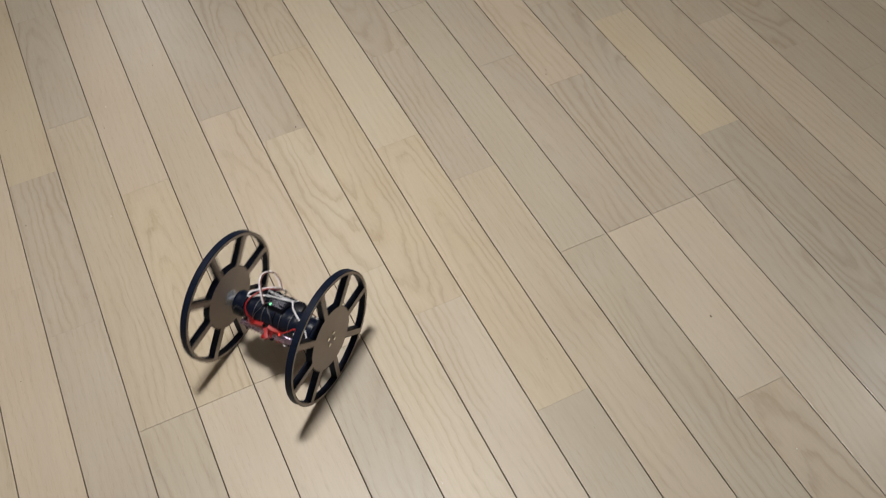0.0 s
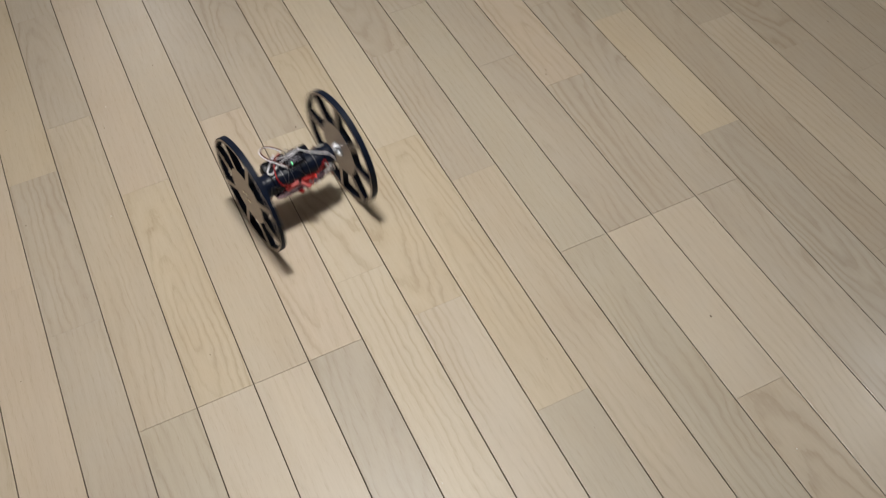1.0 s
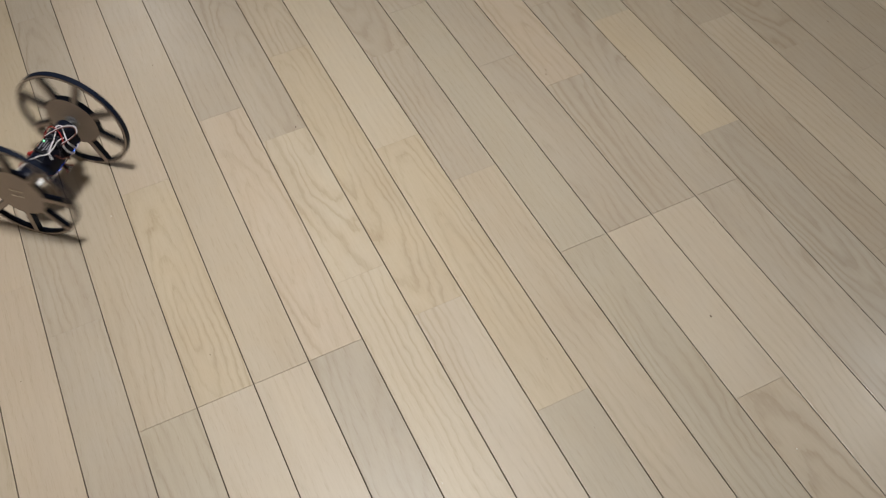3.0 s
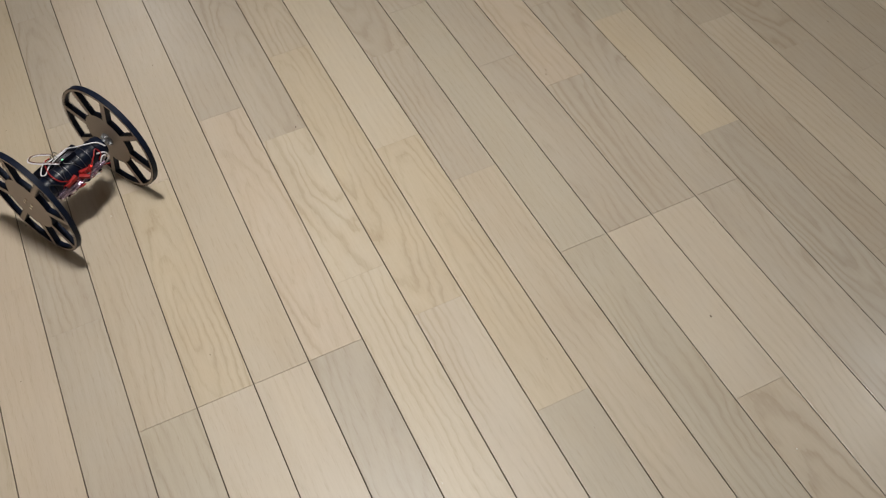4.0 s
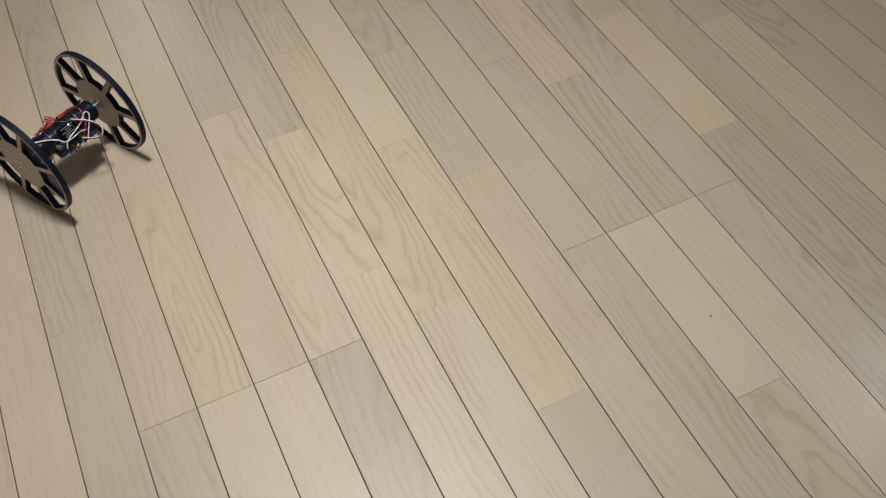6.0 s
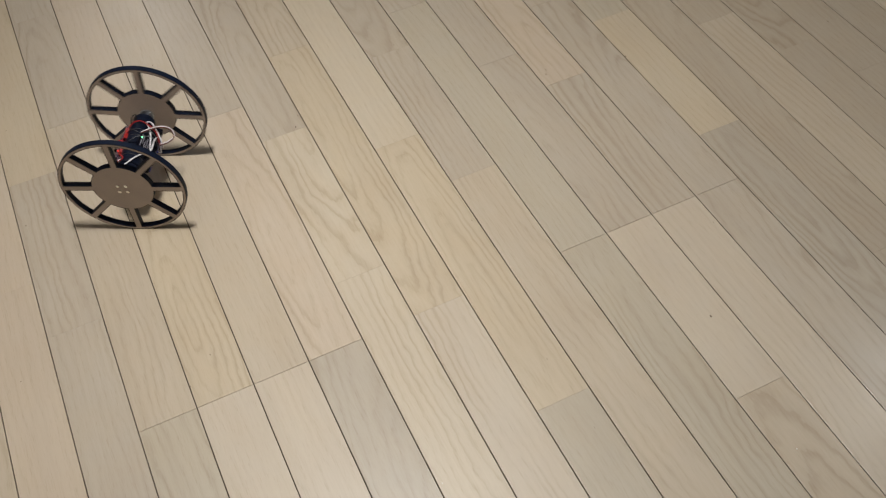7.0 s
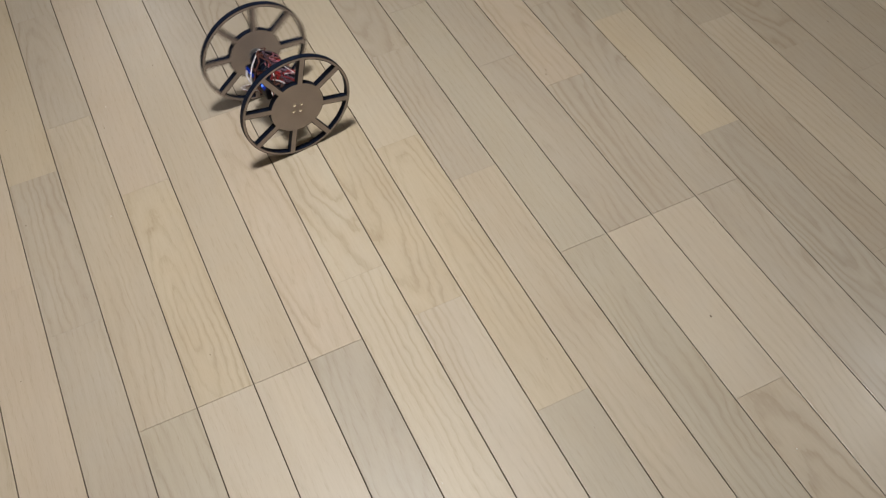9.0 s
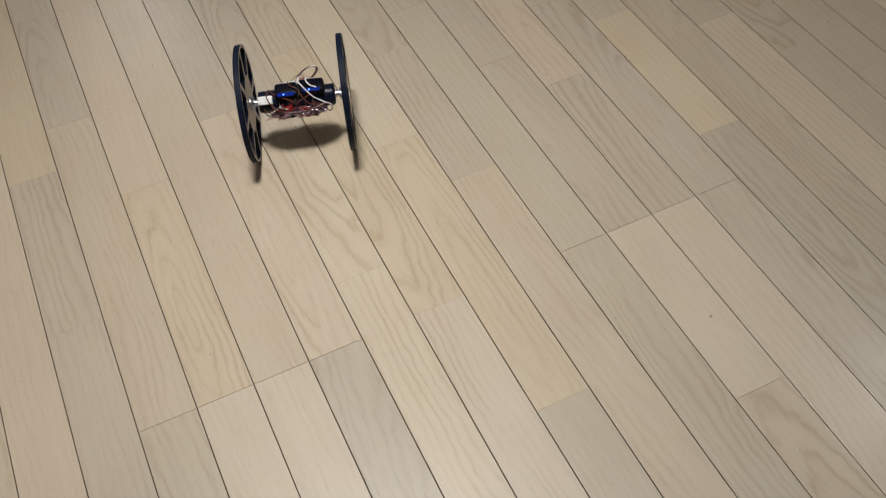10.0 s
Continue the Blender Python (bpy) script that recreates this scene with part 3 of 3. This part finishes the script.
def floor():
    x0, x1, y0, y1, h = ROOM
    base = tagged(link("floor", boxed((x0, y0, -0.03), (x1, y1, -DEEP - 0.0005)), GROOVE, smooth=False), "pale oak strip flooring with dark grooves between strips", "floor", kind="structure")
    rng = random.Random(4)
    first, last = math.ceil(x0 / STRIP), math.floor(x1 / STRIP) - 1
    rest = bmesh.new()
    names = list(TONES)
    for n in range(first, last + 1):
        near = -3 <= n <= 21
        ends = list(JOINTS.get(n, ()))
        if not ends:
            ends = [0.687 + 0.1 * rng.randint(-4, 4)]
        while ends[0] > y0:
            ends.insert(0, ends[0] - rng.choice((0.62, 0.66, 0.7)))
        while ends[-1] < y1:
            ends.append(ends[-1] + rng.choice((0.5, 0.5, 0.6)))
        ends[0], ends[-1] = y0, y1
        for a, b in zip(ends, ends[1:]):
            if b - a < 0.03:
                continue
            wide, long = STRIP - 2 * GAP, b - a - (0.0006 if (n - 2) % 8 < 4 and min(abs(a - BOARD_END), abs(b - BOARD_END)) < 0.006 else 0.0002)
            mid = ((n + 0.5) * STRIP, (a + b) / 2)
            known = TONE_OF.get(n, "").split()
            place = sum(1 for e in JOINTS.get(n, ()) if e < mid[1])
            tone, cut = known[place].split(".") if place < len(known) else (None, rng.choice("pttsac"))
            pick = names[rng.choices(range(9), (5, 1, 4, 2, 2, 1, 2, 2, 1))[0]]
            lift = rng.uniform(0.97, 1.03)
            if near and b > -0.1 and a < 1.95:
                ob = part("strip", plank_mesh(wide, long), OAK, base, smooth=False)
                ob.location = (mid[0], mid[1], 0.0)
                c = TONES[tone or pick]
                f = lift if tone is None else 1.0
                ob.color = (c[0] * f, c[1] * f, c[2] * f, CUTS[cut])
            else:
                add_box(rest, (mid[0] - wide / 2, a + 0.0003, -DEEP), (mid[0] + wide / 2, b - 0.0003, 0.0))
    far = part("far_strips", rest, OAK, base, "strips of the floor further off", False)
    far.color = (*TONES["mid"], 0.3)
    tagged(far, kind="stuff")
    specks(base)


def specks(base):
    """Small dark knots and bits of pale lint on the boards."""
    for x, y, r in KNOTS:
        bm = lathe([(-0.0002, r * 0.0006), (0.0001, r * 0.0006), (0.00025, r * 0.0003)], 10, "Z")
        bmesh.ops.scale(bm, vec=(0.8, 1.3, 1.0), verts=bm.verts)
        part("knot", bm, KNOT, base).location = (x, y, 0.0)
    for x, y in LINTS:
        bm = lathe([(0.0, 0.0008), (0.0006, 0.0010), (0.0011, 0.0004)], 8, "Z")
        part("lint", bm, LINT, base).location = (x, y, 0.0)


KNOTS = ((0.5141, 1.1043, 2.2), (0.5263, 1.1271, 1.2), (1.0626, 1.0001, 2.4), (0.9297, 1.0336, 1.8), (0.9242, 1.0239, 1.8), (0.8795, 0.5054, 2.6), (0.0945, 1.3190, 1.6), (0.3487, 1.3623, 1.6), (0.2393, 1.2487, 1.4), (1.4108, 0.9136, 1.8), (0.2657, 0.7542, 1.2), (0.2286, 0.7196, 1.4), (0.6581, 0.4348, 1.0), (0.7335, 1.2128, 1.4), (1.1331, 0.6710, 1.2), (0.7849, 1.1058, 1.0), (0.9780, 0.6363, 1.4), (0.0313, 0.8283, 1.2), (0.0864, 1.0978, 1.6), (0.6550, 0.5463, 1.2), (0.6749, 0.8005, 1.0))
LINTS = ((0.2049, 1.0565), (0.2524, 1.2970), (0.4604, 0.4530), (0.8568, 0.3017))
# tone and cut of single pieces along each strip, from the near end (p plain, t faint lines, s straight lines, a faint arches, c arches)
# strips 15 to 19, at the far right, are mostly the darker umber
TONE_OF = {0: "rose.p rose.p", 1: "mid.t grey.t grey.s honey.p", 2: "ash.s mid.t grey.c grey.t", 3: "light.p honey.c rose.p", 4: "light.p mid.p mid.p", 5: "dark.s rose.c grey.t",
           6: "pale.s pale.a grey.c", 7: "light.s honey.a mid.c", 8: "ash.p honey.c pale.p", 9: "mid.s grey.s grey.c", 10: "ash.s ash.p grey.t", 11: "mid.c light.p grey.a grey.t",
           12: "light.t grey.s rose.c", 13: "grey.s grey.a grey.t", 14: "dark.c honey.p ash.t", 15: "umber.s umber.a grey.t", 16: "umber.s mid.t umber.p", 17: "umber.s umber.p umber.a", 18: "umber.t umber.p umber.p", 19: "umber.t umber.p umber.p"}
floor()


# ---- movement: seconds, place of the axle's middle, heading, turn of the body, turn of each wheel ----


def motions():
    rows = [
        (0.0000, 0.3587, 0.7070, -52.0, -85.0, 2.4, -1.6),
        (0.1000, 0.3738, 0.7187, -55.1, -82.2, -12.8, -11.1),
        (0.2000, 0.3906, 0.7304, -44.6, -70.4, -17.3, -33.1),
        (0.3000, 0.4041, 0.7482, -28.3, -40.8, -18.3, -61.2),
        (0.4000, 0.4159, 0.7706, -25.2, -0.8, -32.4, -80.0),
        (0.5000, 0.4232, 0.7869, -24.4, 11.4, -43.5, -92.1),
        (0.6000, 0.4334, 0.8098, -22.4, 12.5, -58.3, -109.9),
        (0.7000, 0.4430, 0.8352, -22.9, -11.4, -76.6, -126.9),
        (0.8000, 0.4543, 0.8602, -23.1, -31.7, -94.7, -144.4),
        (0.9000, 0.4647, 0.8875, -15.7, -48.7, -107.8, -169.6),
        (1.0000, 0.4668, 0.9297, 10.1, -70.7, -113.8, -218.6),
        (1.1000, 0.4565, 0.9631, 25.8, -80.2, -123.5, -254.5),
        (1.2000, 0.4358, 0.9942, 39.9, -90.4, -136.2, -290.6),
        (1.3000, 0.4067, 1.0226, 50.8, -105.8, -153.7, -326.1),
        (1.4000, 0.3737, 1.0495, 53.8, -130.2, -179.1, -356.2),
        (1.5000, 0.3404, 1.0743, 53.4, -156.5, -206.8, -382.7),
        (1.6000, 0.3184, 1.0904, 52.5, -168.3, -224.8, -399.8),
        (1.7000, 0.2889, 1.1137, 52.2, -182.0, -249.1, -424.1),
        (1.8000, 0.2610, 1.1348, 51.9, -196.7, -271.5, -446.7),
        (1.9000, 0.2357, 1.1546, 52.6, -217.8, -291.4, -468.3),
        (2.0000, 0.2126, 1.1707, 57.8, -237.7, -304.8, -491.1),
        (2.1000, 0.1833, 1.1866, 86.9, -254.7, -301.9, -536.5),
        (2.1333, 0.1734, 1.1863, 101.6, -259.3, -295.9, -555.0),
        (2.1667, 0.1638, 1.1834, 118.6, -263.7, -288.2, -575.4),
        (2.2000, 0.1559, 1.1793, 136.3, -268.6, -279.1, -595.7),
        (2.2333, 0.1501, 1.1738, 154.2, -274.7, -269.3, -615.4),
        (2.2667, 0.1460, 1.1671, 172.8, -281.3, -258.7, -635.6),
        (2.3000, 0.1437, 1.1608, 192.7, -299.7, -246.1, -655.9),
        (2.3333, 0.1439, 1.1551, 214.3, -341.7, -231.7, -676.9),
        (2.3667, 0.1459, 1.1499, 237.2, -396.3, -216.0, -698.8),
        (2.4000, 0.1473, 1.1460, 261.2, -446.7, -198.0, -720.0),
        (2.4333, 0.1468, 1.1439, 288.2, -486.7, -175.6, -741.3),
        (2.4667, 0.1457, 1.1431, 316.3, -521.3, -151.9, -763.1),
        (2.5000, 0.1457, 1.1433, 339.7, -533.0, -132.7, -782.3),
        (2.5333, 0.1482, 1.1453, 353.8, -497.7, -122.5, -795.5),
        (2.5667, 0.1518, 1.1482, 363.2, -436.3, -116.5, -805.1),
        (2.6000, 0.1541, 1.1496, 375.7, -393.6, -106.6, -816.0),
        (2.6333, 0.1538, 1.1473, 395.6, -393.0, -88.9, -831.1),
        (2.6667, 0.1523, 1.1435, 418.5, -414.0, -69.1, -848.8),
        (2.7000, 0.1514, 1.1415, 439.5, -429.9, -51.8, -866.0),
        (2.7333, 0.1515, 1.1414, 457.6, -435.8, -36.6, -880.8),
        (2.7667, 0.1517, 1.1409, 475.4, -436.6, -21.7, -895.3),
        (2.8000, 0.1521, 1.1402, 492.7, -437.3, -7.4, -909.6),
        (2.9000, 0.1539, 1.1366, 542.0, -439.7, 32.1, -951.9),
        (3.0000, 0.1566, 1.1312, 587.3, -441.9, 66.2, -992.9),
        (3.1000, 0.1600, 1.1245, 628.1, -442.8, 96.9, -1030.0),
        (3.2000, 0.1637, 1.1170, 664.1, -443.5, 126.3, -1060.6),
        (3.3000, 0.1676, 1.1093, 695.1, -444.2, 154.7, -1083.9),
        (3.4000, 0.1714, 1.1018, 720.8, -445.0, 180.7, -1100.6),
        (3.5000, 0.1747, 1.0951, 740.9, -445.8, 202.4, -1112.2),
        (3.6000, 0.1775, 1.0897, 755.0, -446.5, 218.4, -1119.6),
        (3.7000, 0.1793, 1.0861, 762.9, -447.2, 227.7, -1123.0),
        (3.8000, 0.1800, 1.0847, 764.3, -447.9, 229.9, -1122.6),
        (3.9000, 0.1815, 1.0829, 760.8, -447.0, 228.6, -1117.5),
        (4.0000, 0.1824, 1.0850, 749.9, -445.8, 218.7, -1108.4),
        (4.1000, 0.1817, 1.0867, 743.9, -442.1, 212.5, -1103.9),
        (4.2000, 0.1802, 1.0914, 730.6, -439.0, 198.1, -1095.3),
        (4.3000, 0.1790, 1.1010, 719.4, -435.8, 182.4, -1091.5),
        (4.4000, 0.1803, 1.1126, 714.0, -433.0, 170.3, -1094.0),
        (4.5000, 0.1842, 1.1253, 695.9, -460.0, 146.4, -1086.7),
        (4.6000, 0.1898, 1.1358, 669.1, -489.6, 116.2, -1072.2),
        (4.7000, 0.1931, 1.1370, 647.6, -515.0, 95.8, -1057.0),
        (4.8000, 0.1953, 1.1378, 620.9, -538.6, 72.0, -1036.4),
        (4.9000, 0.1955, 1.1381, 599.3, -549.6, 53.8, -1018.8),
        (5.0000, 0.1918, 1.1406, 585.2, -570.7, 44.9, -1004.6),
        (5.1000, 0.1888, 1.1411, 573.0, -547.1, 36.1, -992.6),
        (5.1333, 0.1874, 1.1442, 568.2, -530.0, 34.3, -986.3),
        (5.1667, 0.1859, 1.1487, 563.2, -510.0, 33.1, -979.0),
        (5.2000, 0.1848, 1.1527, 558.8, -494.5, 32.1, -972.4),
        (5.3000, 0.1839, 1.1611, 549.5, -484.5, 29.7, -959.0),
        (5.4000, 0.1833, 1.1687, 543.7, -484.0, 29.8, -949.1),
        (5.5000, 0.1824, 1.1771, 548.7, -484.0, 39.5, -947.6),
        (5.6000, 0.1821, 1.1770, 560.3, -484.0, 49.4, -957.2),
        (5.7000, 0.1819, 1.1779, 563.0, -483.9, 52.2, -958.8),
        (5.8000, 0.1824, 1.1772, 565.5, -483.2, 53.8, -961.4),
        (5.9000, 0.1840, 1.1737, 567.8, -482.4, 53.2, -965.7),
        (6.0000, 0.1868, 1.1679, 570.0, -481.6, 50.9, -971.6),
        (6.1000, 0.1907, 1.1603, 572.2, -480.8, 47.2, -979.0),
        (6.2000, 0.1958, 1.1512, 574.6, -480.0, 42.4, -987.7),
        (6.3000, 0.2020, 1.1413, 577.2, -479.7, 37.0, -997.5),
        (6.4000, 0.2094, 1.1309, 580.2, -479.3, 31.2, -1008.2),
        (6.5000, 0.2179, 1.1205, 583.8, -479.0, 25.4, -1019.9),
        (6.6000, 0.2276, 1.1106, 587.9, -478.7, 19.9, -1032.3),
        (6.7000, 0.2383, 1.1017, 592.8, -478.3, 14.9, -1045.5),
        (6.8000, 0.2502, 1.0942, 598.6, -478.0, 10.6, -1059.5),
        (6.9000, 0.2627, 1.0875, 604.9, -478.0, 6.6, -1073.9),
        (7.0000, 0.2749, 1.0807, 602.3, -478.0, -4.7, -1080.8),
        (7.1000, 0.2869, 1.0741, 598.9, -478.0, -16.5, -1086.6),
        (7.2000, 0.2995, 1.0678, 598.5, -478.0, -25.8, -1095.3),
        (7.3000, 0.3155, 1.0564, 612.4, -478.0, -26.7, -1119.5),
        (7.4000, 0.3284, 1.0559, 630.4, -477.5, -19.9, -1142.9),
        (7.5000, 0.3399, 1.0566, 640.7, -472.4, -18.6, -1159.0),
        (7.6000, 0.3514, 1.0598, 641.2, -470.7, -26.0, -1166.6),
        (7.7000, 0.3620, 1.0617, 642.6, -469.3, -31.9, -1174.0),
        (7.8000, 0.3732, 1.0662, 647.8, -467.9, -35.4, -1185.6),
        (7.9000, 0.3807, 1.0691, 659.0, -464.5, -31.3, -1199.6),
        (8.0000, 0.3887, 1.0776, 677.8, -452.8, -23.1, -1222.3),
        (8.1000, 0.3985, 1.0879, 682.7, -406.8, -27.7, -1236.3),
        (8.1333, 0.4021, 1.0921, 682.0, -387.3, -31.7, -1239.5),
        (8.1667, 0.4059, 1.0966, 680.2, -366.7, -37.0, -1242.0),
        (8.2000, 0.4101, 1.1012, 677.2, -346.5, -43.4, -1243.8),
        (8.2333, 0.4149, 1.1058, 673.1, -327.3, -51.0, -1244.8),
        (8.2667, 0.4201, 1.1104, 667.9, -308.7, -59.8, -1245.1),
        (8.3000, 0.4255, 1.1142, 661.5, -284.7, -69.3, -1244.4),
        (8.3333, 0.4317, 1.1170, 653.2, -250.2, -80.6, -1242.0),
        (8.3667, 0.4382, 1.1191, 643.7, -211.2, -92.9, -1238.6),
        (8.4000, 0.4434, 1.1205, 636.0, -178.7, -102.8, -1235.8),
        (8.5000, 0.4502, 1.1210, 625.7, -129.9, -115.5, -1232.1),
        (8.6000, 0.4560, 1.1209, 627.6, -98.5, -118.0, -1237.4),
        (8.6333, 0.4587, 1.1209, 630.3, -68.5, -117.6, -1241.3),
        (8.6667, 0.4617, 1.1209, 633.9, -30.5, -116.6, -1246.3),
        (8.7000, 0.4652, 1.1210, 637.4, -1.1, -116.1, -1251.4),
        (8.8000, 0.4780, 1.1226, 646.0, 15.8, -117.7, -1267.0),
        (8.9000, 0.4874, 1.1262, 645.9, 35.4, -124.8, -1273.2),
        (8.9333, 0.4924, 1.1270, 643.5, 51.3, -130.2, -1274.4),
        (8.9667, 0.4982, 1.1275, 640.1, 70.7, -137.0, -1275.2),
        (9.0000, 0.5040, 1.1277, 636.2, 89.8, -144.1, -1275.6),
        (9.0333, 0.5096, 1.1279, 632.0, 108.3, -151.4, -1275.8),
        (9.0667, 0.5152, 1.1279, 627.4, 126.7, -158.9, -1275.5),
        (9.1000, 0.5201, 1.1274, 623.0, 141.8, -165.8, -1275.0),
        (9.2000, 0.5309, 1.1224, 611.8, 162.2, -182.9, -1273.1),
        (9.3000, 0.5411, 1.1191, 596.0, 184.3, -203.2, -1266.8),
        (9.4000, 0.5455, 1.1134, 556.3, 226.5, -241.2, -1238.3),
        (9.5000, 0.5477, 1.1107, 526.8, 235.5, -267.9, -1215.3),
        (9.6000, 0.5452, 1.1072, 505.7, 238.0, -288.4, -1200.3),
        (9.7000, 0.5403, 1.1026, 495.6, 261.3, -301.4, -1196.1),
        (9.8000, 0.5347, 1.0947, 498.8, 299.6, -304.9, -1205.1),
        (9.9000, 0.5244, 1.0805, 512.2, 333.3, -305.1, -1227.8),
        (10.0000, 0.5193, 1.0692, 521.7, 350.0, -305.2, -1244.0),
    ]
    walk(ROBOT, [(t, pose(x, y, 0, 0, 0, yaw)) for t, x, y, yaw, b, p, q in rows])
    walk(BODY, [(t, pose(0, 0, R_WHEEL, b)) for t, x, y, yaw, b, p, q in rows])
    walk(WHEEL_A, [(t, pose(-TRACK, 0, R_WHEEL, p)) for t, x, y, yaw, b, p, q in rows])
    walk(WHEEL_B, [(t, pose(TRACK, 0, R_WHEEL, q)) for t, x, y, yaw, b, p, q in rows])


motions()
